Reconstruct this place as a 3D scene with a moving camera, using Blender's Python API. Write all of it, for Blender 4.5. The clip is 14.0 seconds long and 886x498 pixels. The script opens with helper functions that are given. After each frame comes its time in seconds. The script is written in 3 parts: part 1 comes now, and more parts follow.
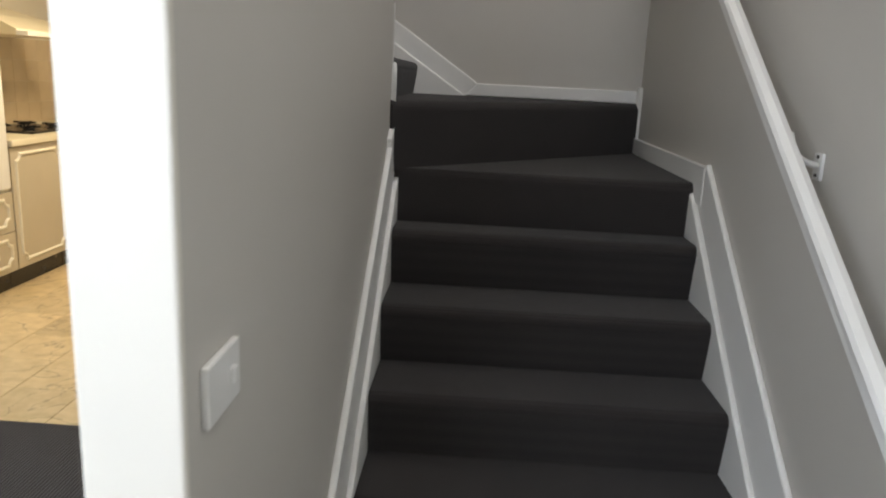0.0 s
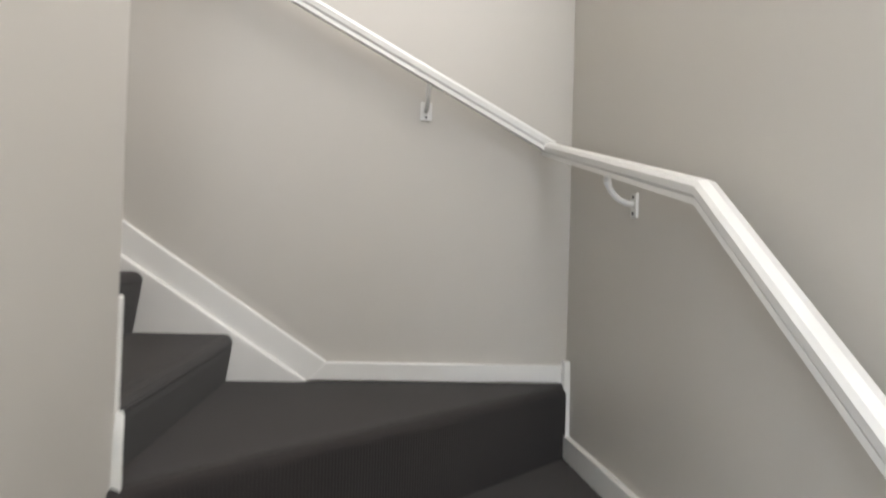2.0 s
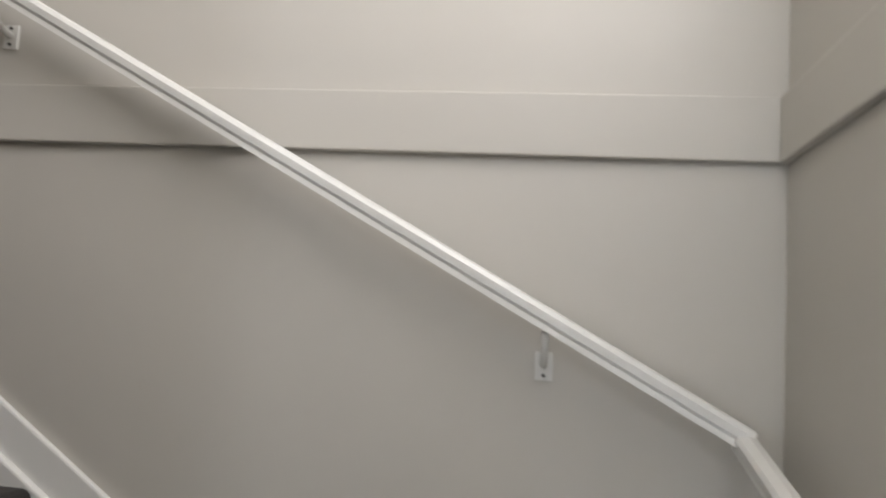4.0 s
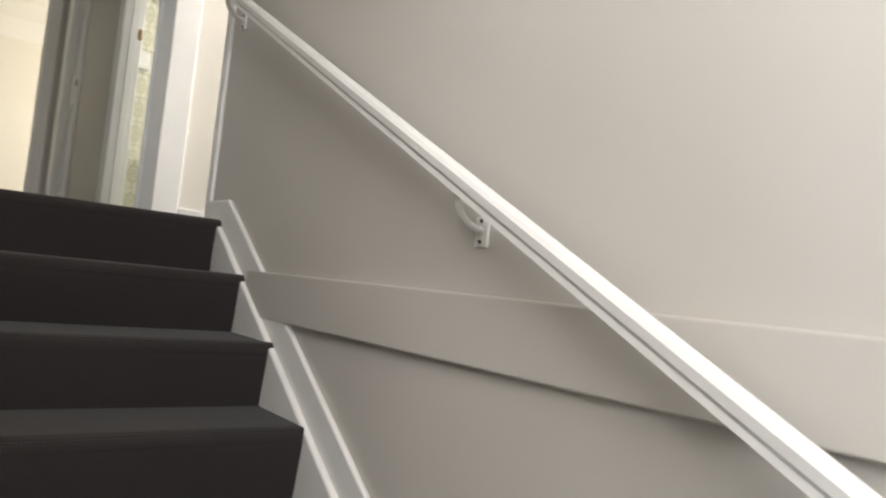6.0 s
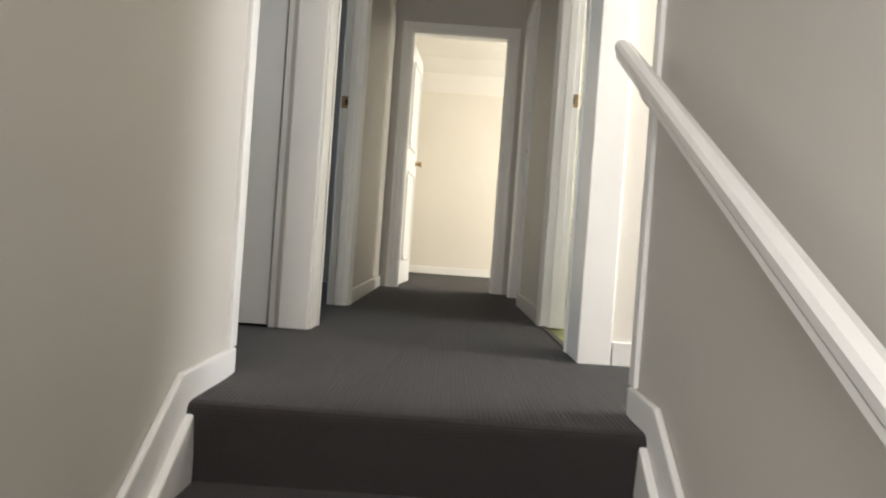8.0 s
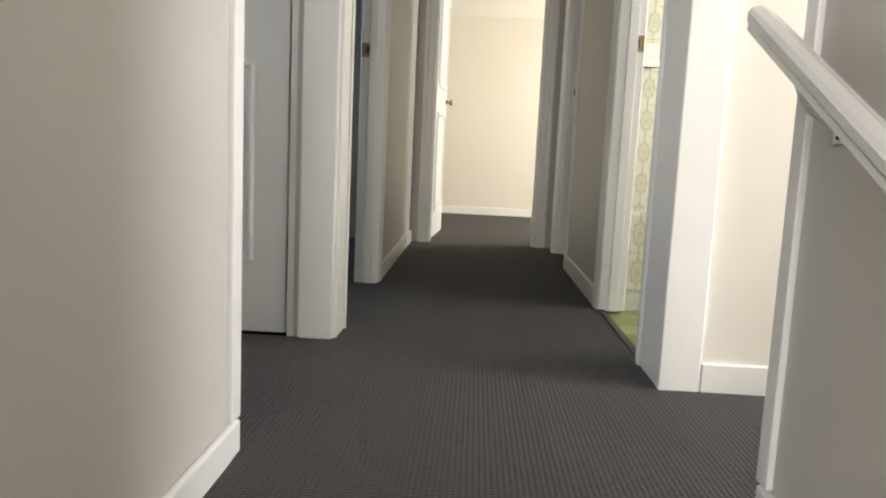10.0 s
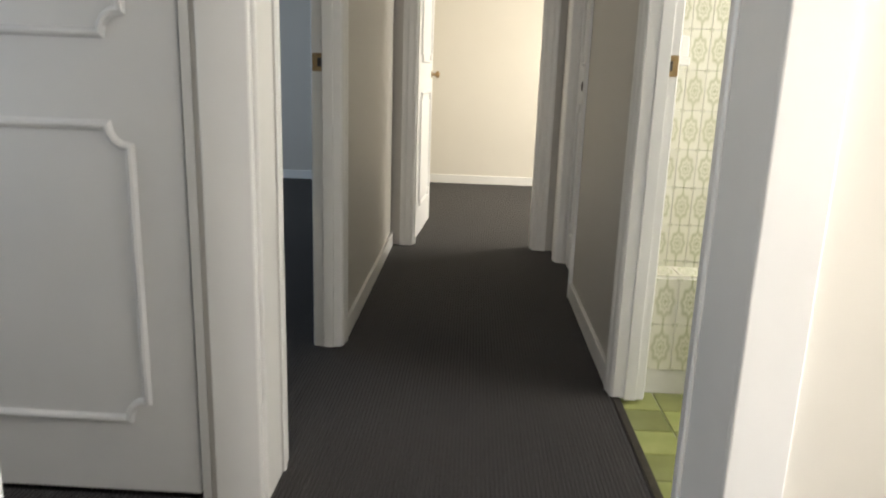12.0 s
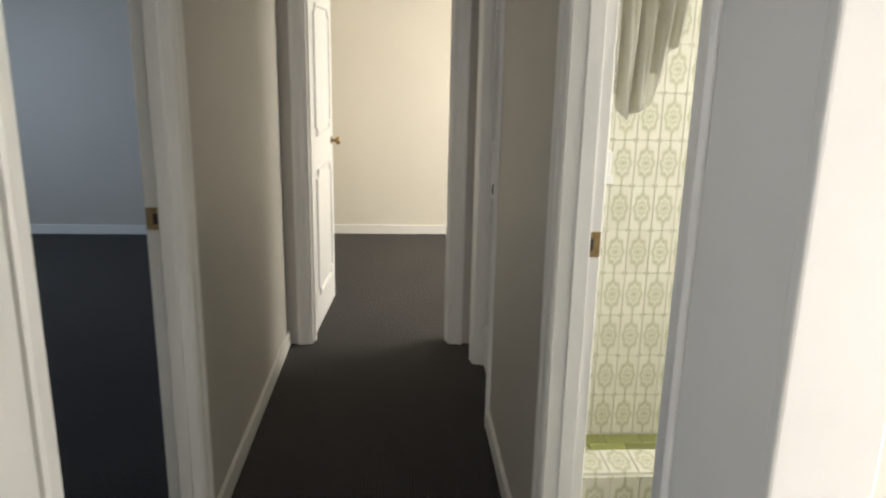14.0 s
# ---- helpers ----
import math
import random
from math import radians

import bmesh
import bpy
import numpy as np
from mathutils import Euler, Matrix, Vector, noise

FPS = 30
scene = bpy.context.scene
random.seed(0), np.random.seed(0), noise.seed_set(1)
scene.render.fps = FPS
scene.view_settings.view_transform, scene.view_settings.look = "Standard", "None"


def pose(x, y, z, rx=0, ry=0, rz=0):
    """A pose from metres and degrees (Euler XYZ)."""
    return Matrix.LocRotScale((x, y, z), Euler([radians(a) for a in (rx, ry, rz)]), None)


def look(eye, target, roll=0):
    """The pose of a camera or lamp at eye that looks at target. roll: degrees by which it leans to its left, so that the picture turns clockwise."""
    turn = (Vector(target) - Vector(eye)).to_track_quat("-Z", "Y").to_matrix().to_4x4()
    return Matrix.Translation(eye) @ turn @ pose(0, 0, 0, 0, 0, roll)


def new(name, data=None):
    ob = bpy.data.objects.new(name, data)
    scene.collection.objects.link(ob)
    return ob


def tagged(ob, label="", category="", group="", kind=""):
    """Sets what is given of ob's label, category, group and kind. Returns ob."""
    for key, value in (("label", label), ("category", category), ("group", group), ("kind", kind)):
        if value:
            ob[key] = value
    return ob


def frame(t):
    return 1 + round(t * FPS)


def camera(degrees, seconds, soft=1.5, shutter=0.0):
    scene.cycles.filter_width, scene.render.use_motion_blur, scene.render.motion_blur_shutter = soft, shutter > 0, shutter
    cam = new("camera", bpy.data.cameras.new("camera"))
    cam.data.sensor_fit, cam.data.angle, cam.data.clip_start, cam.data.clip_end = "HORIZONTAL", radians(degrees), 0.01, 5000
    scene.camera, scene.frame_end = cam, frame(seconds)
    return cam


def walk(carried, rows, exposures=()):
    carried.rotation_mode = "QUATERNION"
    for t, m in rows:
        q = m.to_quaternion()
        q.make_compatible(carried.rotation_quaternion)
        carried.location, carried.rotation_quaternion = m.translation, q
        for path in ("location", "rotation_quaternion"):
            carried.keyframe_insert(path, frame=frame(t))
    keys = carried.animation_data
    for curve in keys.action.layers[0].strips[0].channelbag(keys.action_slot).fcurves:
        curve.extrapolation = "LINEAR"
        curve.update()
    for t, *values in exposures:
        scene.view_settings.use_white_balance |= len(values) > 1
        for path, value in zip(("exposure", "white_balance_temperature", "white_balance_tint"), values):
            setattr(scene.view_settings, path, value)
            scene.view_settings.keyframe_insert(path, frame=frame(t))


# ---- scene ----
cam = camera(63.1, 14.0, soft=2.0, shutter=0.4)

PATH = [
    (0, (-2.853, -2.397, -1.498), (-0.909, -2.329, -1.962), 2.9),
    (0.5, (-2.618, -2.456, -1.433), (-0.668, -2.385, -1.872), 2.5),
    (1, (-2.327, -2.511, -1.366), (-0.349, -2.505, -1.658), 2.2),
    (1.5, (-2.021, -2.482, -1.285), (-0.029, -2.630, -1.388), 2.0),
    (2, (-1.658, -2.509, -1.212), (0.330, -2.719, -1.170), 1.7),
    (2.2, (-1.514, -2.526, -1.159), (0.474, -2.728, -1.074), 1.8),
    (4.3, (-0.834, -2.690, -0.617), (1.086, -2.175, -0.401), 4.8),
    (4.5, (-0.748, -2.692, -0.589), (1.110, -1.982, -0.380), 5.3),
    (5, (-0.529, -2.613, -0.415), (1.068, -1.421, -0.240), 5.8),
    (5.5, (-0.424, -2.460, -0.256), (0.935, -0.998, -0.125), 5.5),
    (6, (-0.313, -2.436, -0.159), (0.890, -0.842, -0.049), 5.9),
    (6.5, (-0.226, -2.321, 0.031), (0.686, -0.542, 0.083), 5.7),
    (7, (-0.116, -2.038, 0.183), (0.374, -0.099, 0.181), 5.0),
    (7.5, (0.006, -1.771, 0.276), (0.163, 0.223, 0.251), 4.2),
    (8, (0.105, -1.578, 0.394), (0.089, 0.422, 0.372), 4.1),
    (8.5, (0.087, -1.479, 0.449), (0.014, 0.519, 0.429), 3.9),
    (9, (-0.001, -1.350, 0.494), (-0.080, 0.647, 0.412), 3.7),
    (11.3, (0.061, -0.59, 0.916), (-0.017, 1.36, 0.479), 1.4),
    (11.5, (0.046, -0.485, 0.962), (-0.026, 1.461, 0.506), 2.1),
    (12, (0.063, -0.333, 1.101), (-0.007, 1.608, 0.622), 1.9),
    (12.5, (0.096, -0.131, 1.277), (0.032, 1.807, 0.787), 1.6),
    (13, (0.076, 0.045, 1.367), (0.02, 1.983, 0.875), 1.6),
    (13.5, (0.14, 0.183, 1.477), (0.139, 2.119, 0.977), 1.4),
    (14, (0.196, 0.3, 1.575), (0.314, 2.233, 1.074), 1.2),
]
walk(cam, [(t, look(eye, target, roll)) for t, eye, target, roll in PATH], exposures=[(0, 0.0), (0.5, 0.35), (1.2, 0.95), (2.2, 0.95), (4.5, 0.25), (5.2, 0.45), (6.5, 0.68), (8.5, 0.82), (12.5, 0.78), (14, 0.6)])

# ---------- exposure, world, large lights ----------
world = bpy.data.worlds.new("world")
scene.world = world
world.use_nodes = True
wn = world.node_tree
sky = wn.nodes.new("ShaderNodeTexSky")
sky.sky_type, sky.sun_disc = 'NISHITA', False
sky.sun_elevation, sky.sun_rotation = radians(40), radians(80)
wn.links.new(sky.outputs[0], wn.nodes["Background"].inputs[0])
wn.nodes["Background"].inputs[1].default_value = 0.1


def window_light(name, at, aim, w, h, watts, colour):
    d = bpy.data.lights.new(name, 'AREA')
    d.shape, d.size, d.size_y, d.energy, d.color = 'RECTANGLE', w, h, watts, colour
    ob = new(name, d)
    ob.matrix_world = look(at, aim)
    return ob


SKY_N, DAY, WARM = (0.93, 0.93, 0.98), (1.0, 0.96, 0.91), (1.0, 0.80, 0.52)
# unseen source in the outer stair wall, added to brighten the upper flight
window_light("stair_fill_light", (-0.75, -3.13, 1.15), (-0.65, 0.0, 1.1), 1.7, 1.4, 58, (0.96, 0.93, 0.93))
window_light("entry_high_window_light", (-4.12, -2.6, 1.35), (0.5, -2.5, 1.6), 0.8, 1.2, 26, (0.90, 0.93, 1.0))
window_light("entry_window_light", (-4.12, -1.25, -1.25), (-1.6, -3.1, -1.5), 1.3, 1.3, 42, (0.80, 0.88, 1.0))
# unseen bluish source, added to brighten the cupboard door and corner board
window_light("landing_left_fill_light", (-1.68, 0.85, 1.35), (0.5, 0.75, 1.1), 0.7, 1.3, 2.2, (0.78, 0.88, 1.0))
window_light("landing_window_light", (2.52, 0.58, 1.35), (0.6, 0.62, 1.1), 0.62, 1.3, 38, (0.96, 0.955, 0.985))
window_light("bathroom_window_light", (2.32, 1.9, 1.6), (1.0, 2.1, 1.2), 1.2, 0.9, 22, (1.0, 0.97, 0.90))
window_light("bedroom_window_light", (2.92, 5.6, 1.3), (0, 5.9, 0.9), 1.6, 1.2, 76, (1.0, 0.935, 0.82))
window_light("blue_room_window_light", (-4.12, 4.6, 1.4), (-1.5, 5.2, 0.9), 1.6, 1.2, 22, (0.66, 0.80, 1.0))
window_light("kitchen_lamp_light", (1.4, -0.6, -0.56), (1.4, -0.6, -2.8), 0.6, 0.6, 46, WARM)
window_light("living_window_light", (-3.4, 1.85, -1.6), (-2.4, -1.5, -1.9), 1.6, 1.3, 140, (0.84, 0.91, 1.0))


# ---------- materials ----------
def material(name):
    m = bpy.data.materials.new(name)
    m.use_nodes = True
    return m, m.node_tree.nodes, m.node_tree.links, m.node_tree.nodes["Principled BSDF"]


def surface(name, a, b, rough, scale=3.0, fine=120.0, bump=0.15, metal=0.0, dist=0.002):
    """Two tones of large soft variation, fine bump of the same surface."""
    m, n, l, p = material(name)
    co = n.new("ShaderNodeTexCoord")
    n1, n2 = n.new("ShaderNodeTexNoise"), n.new("ShaderNodeTexNoise")
    n1.inputs["Scale"].default_value, n1.inputs["Detail"].default_value = scale, 5
    n2.inputs["Scale"].default_value, n2.inputs["Detail"].default_value = fine, 3
    for x in (n1, n2):
        l.new(co.outputs["Object"], x.inputs["Vector"])
    r = n.new("ShaderNodeValToRGB")
    r.color_ramp.elements[0].position, r.color_ramp.elements[1].position = 0.3, 0.7
    r.color_ramp.elements[0].color, r.color_ramp.elements[1].color = (*a, 1), (*b, 1)
    l.new(n1.outputs["Fac"], r.inputs["Fac"])
    l.new(r.outputs[0], p.inputs["Base Color"])
    rm = n.new("ShaderNodeMapRange")
    rm.inputs["To Min"].default_value, rm.inputs["To Max"].default_value = rough - 0.06, rough + 0.08
    l.new(n1.outputs["Fac"], rm.inputs["Value"])
    l.new(rm.outputs[0], p.inputs["Roughness"])
    bu = n.new("ShaderNodeBump")
    bu.inputs["Strength"].default_value, bu.inputs["Distance"].default_value = bump, dist
    l.new(n2.outputs["Fac"], bu.inputs["Height"])
    l.new(bu.outputs[0], p.inputs["Normal"])
    p.inputs["Metallic"].default_value = metal
    return m


def carpet_material(name, axis):
    """Dark grey looped carpet with ribs along one axis, little breaks along each rib."""
    m, n, l, p = material(name)
    co, sep = n.new("ShaderNodeTexCoord"), n.new("ShaderNodeSeparateXYZ")
    l.new(co.outputs["Object"], sep.inputs[0])

    def sine(sock, period, phase=None):
        mu = n.new("ShaderNodeMath"); mu.operation = 'MULTIPLY'; mu.inputs[1].default_value = 2 * math.pi / period
        l.new(sock, mu.inputs[0])
        si = n.new("ShaderNodeMath"); si.operation = 'SINE'
        l.new(mu.outputs[0], si.inputs[0])
        return si.outputs[0]
    across, along = {"y": (sep.outputs["X"], sep.outputs["Y"]), "x": (sep.outputs["Y"], sep.outputs["X"]), "z": (sep.outputs["Z"], sep.outputs["X"])}[axis]
    s1, s2 = sine(across, 0.0125 if axis != "z" else 0.006), sine(along, 0.011 if axis != "z" else 0.0065)
    mix = n.new("ShaderNodeMath"); mix.operation = 'MULTIPLY_ADD'; mix.inputs[1].default_value = 0.6
    l.new(s2, mix.inputs[0]); l.new(s1, mix.inputs[2])
    fuzz = n.new("ShaderNodeTexNoise"); fuzz.inputs["Scale"].default_value, fuzz.inputs["Detail"].default_value = 260, 3
    big = n.new("ShaderNodeTexNoise"); big.inputs["Scale"].default_value, big.inputs["Detail"].default_value = 2.2, 4
    l.new(co.outputs["Object"], fuzz.inputs["Vector"]); l.new(co.outputs["Object"], big.inputs["Vector"])
    h = n.new("ShaderNodeMath"); h.operation = 'MULTIPLY_ADD'; h.inputs[1].default_value = 1.6
    l.new(fuzz.outputs["Fac"], h.inputs[0]); l.new(mix.outputs[0], h.inputs[2])
    mr = n.new("ShaderNodeMapRange"); mr.inputs["From Min"].default_value, mr.inputs["From Max"].default_value = -2.4, 4.0
    l.new(h.outputs[0], mr.inputs["Value"])
    r = n.new("ShaderNodeValToRGB")
    r.color_ramp.elements[0].color, r.color_ramp.elements[1].color = (0.017, 0.0152, 0.0149, 1), (0.049, 0.0430, 0.0412, 1)
    l.new(mr.outputs[0], r.inputs["Fac"])
    mc = n.new("ShaderNodeMix"); mc.data_type, mc.blend_type = 'RGBA', 'MULTIPLY'
    mc.inputs[0].default_value = 0.5
    l.new(r.outputs[0], mc.inputs[6]); l.new(big.outputs["Fac"], mc.inputs[7])
    gain = n.new("ShaderNodeMix"); gain.data_type, gain.blend_type = 'RGBA', 'MULTIPLY'
    gain.inputs[0].default_value, gain.inputs[7].default_value = 1.0, (1.3, 1.3, 1.3, 1)
    l.new(mc.outputs[2], gain.inputs[6])
    l.new(gain.outputs[2], p.inputs["Base Color"])
    p.inputs["Roughness"].default_value = 0.95
    p.inputs["Specular IOR Level"].default_value = 0.15
    p.inputs["Sheen Weight"].default_value = 0.12
    bu = n.new("ShaderNodeBump"); bu.inputs["Strength"].default_value, bu.inputs["Distance"].default_value = (0.5, 0.004) if axis != "z" else (0.3, 0.002)
    l.new(h.outputs[0], bu.inputs["Height"]); l.new(bu.outputs[0], p.inputs["Normal"])
    return m


def tile_material(name):
    """Cream glazed tile, 0.087 by 0.172, with an olive medallion in local x and z."""
    m, n, l, p = material(name)
    co, sep = n.new("ShaderNodeTexCoord"), n.new("ShaderNodeSeparateXYZ")
    l.new(co.outputs["Object"], sep.inputs[0])

    def math_(op, a, b=None, c=None):
        x = n.new("ShaderNodeMath"); x.operation = op
        for i, v in enumerate((a, b, c)):
            if v is None:
                continue
            if isinstance(v, (int, float)):
                x.inputs[i].default_value = v
            else:
                l.new(v, x.inputs[i])
        return x.outputs[0]
    ax, az = math_('MULTIPLY', math_('ABSOLUTE', sep.outputs["X"]), 1.15), math_('MULTIPLY', math_('ABSOLUTE', sep.outputs["Z"]), 1.16)
    u, v = math_('DIVIDE', ax, 0.040), math_('DIVIDE', az, 0.074)
    th = math_('ARCTAN2', v, u)
    wob = math_('MULTIPLY', math_('COSINE', math_('MULTIPLY', th, 8.0)), 0.07)
    r = math_('SUBTRACT', math_('SQRT', math_('ADD', math_('MULTIPLY', u, u), math_('MULTIPLY', v, v))), wob)

    def band(val, centre, width):
        d = math_('ABSOLUTE', math_('SUBTRACT', val, centre))
        return math_('SUBTRACT', 1.0, math_('SMOOTH_MIN', math_('DIVIDE', d, width), 1.0, 0.25))
    outer, inner = band(r, 0.78, 0.26), band(r, 0.36, 0.13)
    cross_a = math_('MULTIPLY', math_('LESS_THAN', ax, 0.0035), math_('LESS_THAN', az, 0.013))
    cross_b = math_('MULTIPLY', math_('LESS_THAN', az, 0.0035), math_('LESS_THAN', ax, 0.010))
    stem = math_('MULTIPLY', math_('LESS_THAN', ax, 0.004), math_('GREATER_THAN', az, 0.068))
    arm = math_('MULTIPLY', math_('LESS_THAN', az, 0.006), math_('GREATER_THAN', ax, 0.036))
    dot = math_('MULTIPLY', math_('GREATER_THAN', ax, 0.038), math_('GREATER_THAN', az, 0.090))
    dots = math_('MULTIPLY', dot, math_('LESS_THAN', ax, 0.046))
    mask = outer
    for k in (inner, cross_a, cross_b, stem, math_('MULTIPLY', dots, 0.6)):
        mask = math_('MAXIMUM', mask, k)
    noi = n.new("ShaderNodeTexNoise"); noi.inputs["Scale"].default_value = 90
    l.new(co.outputs["Object"], noi.inputs["Vector"])
    mask = math_('MULTIPLY', mask, math_('MULTIPLY_ADD', noi.outputs["Fac"], 0.5, 0.55))
    info = n.new("ShaderNodeObjectInfo")
    base = n.new("ShaderNodeMix"); base.data_type = 'RGBA'
    l.new(info.outputs["Random"], base.inputs[0])
    base.inputs[6].default_value, base.inputs[7].default_value = (0.70, 0.685, 0.58, 1), (0.75, 0.735, 0.63, 1)
    mx = n.new("ShaderNodeMix"); mx.data_type = 'RGBA'
    l.new(mask, mx.inputs[0]); l.new(base.outputs[2], mx.inputs[6])
    mx.inputs[7].default_value = (0.42, 0.43, 0.27, 1)
    l.new(mx.outputs[2], p.inputs["Base Color"])
    p.inputs["Roughness"].default_value = 0.22
    return m


def vary(name, a, b, rough, scale, lo=0.7, hi=1.2):
    """A glazed or painted piece whose tone differs from piece to piece."""
    m = surface(name, a, b, rough, scale, 60, 0.05)
    n, l, p = m.node_tree.nodes, m.node_tree.links, m.node_tree.nodes["Principled BSDF"]
    info, mul, src = n.new("ShaderNodeObjectInfo"), n.new("ShaderNodeMix"), p.inputs["Base Color"].links[0].from_socket
    mr = n.new("ShaderNodeMapRange"); mr.inputs["To Min"].default_value, mr.inputs["To Max"].default_value = lo, hi
    l.new(info.outputs["Random"], mr.inputs["Value"])
    mul.data_type, mul.blend_type = 'RGBA', 'MULTIPLY'
    mul.inputs[0].default_value = 1.0
    l.new(src, mul.inputs[6]); l.new(mr.outputs[0], mul.inputs[7]); l.new(mul.outputs[2], p.inputs["Base Color"])
    return m


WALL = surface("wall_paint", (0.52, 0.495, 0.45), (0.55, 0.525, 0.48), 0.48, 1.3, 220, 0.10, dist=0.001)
# paler and yellower than the stairwell's wall colour
CREAM = surface("pale_cream_wall", (0.68, 0.645, 0.57), (0.72, 0.685, 0.61), 0.55, 1.3, 220, 0.10, dist=0.001)
TRIM = surface("white_gloss_trim", (0.76, 0.75, 0.72), (0.80, 0.79, 0.76), 0.32, 4, 60, 0.06, dist=0.001)
DOORP = surface("white_door_paint", (0.70, 0.70, 0.69), (0.75, 0.75, 0.74), 0.36, 2.5, 70, 0.06, dist=0.001)
CEIL = surface("ceiling_paint", (0.74, 0.72, 0.66), (0.78, 0.76, 0.70), 0.8, 2, 150, 0.2)
CARPET_Y, CARPET_X = carpet_material("carpet_ribs_lengthwise", "y"), carpet_material("carpet_ribs_across", "x")
CARPET_Z = carpet_material("carpet_ribs_on_risers", "z")
BRASS = surface("aged_brass", (0.30, 0.20, 0.10), (0.42, 0.30, 0.16), 0.36, 60, 200, 0.1, 1.0)
DARKMETAL = surface("dark_metal", (0.05, 0.045, 0.04), (0.09, 0.08, 0.07), 0.4, 60, 200, 0.1, 0.9)
PLASTIC = surface("white_plastic", (0.76, 0.75, 0.72), (0.80, 0.79, 0.76), 0.3, 8, 80, 0.03)
BRACKET = surface("white_bracket_enamel", (0.70, 0.69, 0.66), (0.76, 0.75, 0.72), 0.28, 8, 80, 0.03)
TILE = tile_material("medallion_tile")
GROUT = surface("grout", (0.66, 0.65, 0.60), (0.74, 0.73, 0.68), 0.85, 8, 200, 0.3)
GREEN = vary("green_tile_glaze", (0.22, 0.245, 0.07), (0.33, 0.35, 0.13), 0.3, 9)
VINYL = vary("vinyl_tile", (0.52, 0.40, 0.22), (0.68, 0.55, 0.34), 0.4, 14, 0.85, 1.1)
vn, vl, vp = VINYL.node_tree.nodes, VINYL.node_tree.links, VINYL.node_tree.nodes["Principled BSDF"]
vein, vramp, vmix, vco = vn.new("ShaderNodeTexNoise"), vn.new("ShaderNodeValToRGB"), vn.new("ShaderNodeMix"), vn.new("ShaderNodeTexCoord")
vein.inputs["Scale"].default_value, vein.inputs["Detail"].default_value, vein.inputs["Distortion"].default_value = 3.2, 4, 1.6
vinfo, vadd = vn.new("ShaderNodeObjectInfo"), vn.new("ShaderNodeVectorMath")
vl.new(vco.outputs["Object"], vadd.inputs[0])
vl.new(vinfo.outputs["Location"], vadd.inputs[1])
vl.new(vadd.outputs[0], vein.inputs["Vector"])
vramp.color_ramp.elements[0].position, vramp.color_ramp.elements[1].position = 0.498, 0.532
vramp.color_ramp.elements[0].color, vramp.color_ramp.elements[1].color = (0, 0, 0, 1), (0, 0, 0, 1)
vramp.color_ramp.elements.new(0.515).color = (0.6, 0.6, 0.6, 1)
vl.new(vein.outputs["Fac"], vramp.inputs["Fac"])
vmix.data_type = 'RGBA'
vl.new(vramp.outputs[0], vmix.inputs[0])
vl.new(vp.inputs["Base Color"].links[0].from_socket, vmix.inputs[6])
vmix.inputs[7].default_value = (0.20, 0.14, 0.08, 1)
vl.new(vmix.outputs[2], vp.inputs["Base Color"])
CABINET = surface("beige_cabinet_paint", (0.50, 0.44, 0.33), (0.55, 0.49, 0.37), 0.45, 3, 80, 0.06)
CABTRIM = surface("cream_cabinet_moulding", (0.74, 0.70, 0.58), (0.78, 0.74, 0.62), 0.4, 5, 80, 0.06)
BENCH = surface("cream_laminate", (0.72, 0.66, 0.50), (0.77, 0.71, 0.55), 0.3, 6, 90, 0.04)
BLACK = surface("black_enamel", (0.012, 0.012, 0.013), (0.02, 0.02, 0.02), 0.25, 10, 90, 0.05)
SPLASH = vary("beige_wall_tile", (0.56, 0.45, 0.30), (0.64, 0.52, 0.36), 0.3, 7, 0.95, 1.05)
CURTAIN = surface("white_cotton", (0.78, 0.77, 0.72), (0.83, 0.82, 0.77), 0.85, 9, 300, 0.3)
cn, cl = CURTAIN.node_tree.nodes, CURTAIN.node_tree.links
trans, cmix = cn.new("ShaderNodeBsdfTranslucent"), cn.new("ShaderNodeMixShader")
trans.inputs[0].default_value, cmix.inputs[0].default_value = (0.85, 0.84, 0.78, 1), 0.55
cl.new(cn["Principled BSDF"].outputs[0], cmix.inputs[1])
cl.new(trans.outputs[0], cmix.inputs[2])
cl.new(cmix.outputs[0], cn["Material Output"].inputs[0])
GLASS = surface("window_glass", (0.9, 0.93, 0.95), (0.93, 0.95, 0.96), 0.08, 2, 20, 0.0)
GLASS.node_tree.nodes["Principled BSDF"].inputs["Transmission Weight"].default_value = 1.0
OVEN_GLASS = surface("dark_oven_glass", (0.02, 0.02, 0.02), (0.03, 0.03, 0.03), 0.12, 3, 30, 0.0)


# ---------- mesh helpers ----------
def finish(bm, name, mat, smooth=False):
    me = bpy.data.meshes.new(name)
    bmesh.ops.recalc_face_normals(bm, faces=bm.faces)
    if smooth:
        for f in bm.faces:
            f.smooth = True
    bm.to_mesh(me)
    bm.free()
    me.materials.append(mat)
    return me


def part(name, bm, mat, parent=None, label="", smooth=False):
    ob = new(name, finish(bm, name, mat, smooth))
    if parent is not None:
        ob.parent = parent
    if label:
        ob["label"] = label
    return ob


def add_box(bm, x0, x1, y0, y1, z0, z1, bevel=0.0):
    r = bmesh.ops.create_cube(bm, size=1)
    vs = r["verts"]
    for v in vs:
        v.co = Vector((x0 if v.co.x < 0 else x1, y0 if v.co.y < 0 else y1, z0 if v.co.z < 0 else z1))
    if bevel:
        bmesh.ops.bevel(bm, geom=list({e for v in vs for e in v.link_edges}), offset=bevel, segments=2, affect='EDGES', profile=0.5)
    return bm


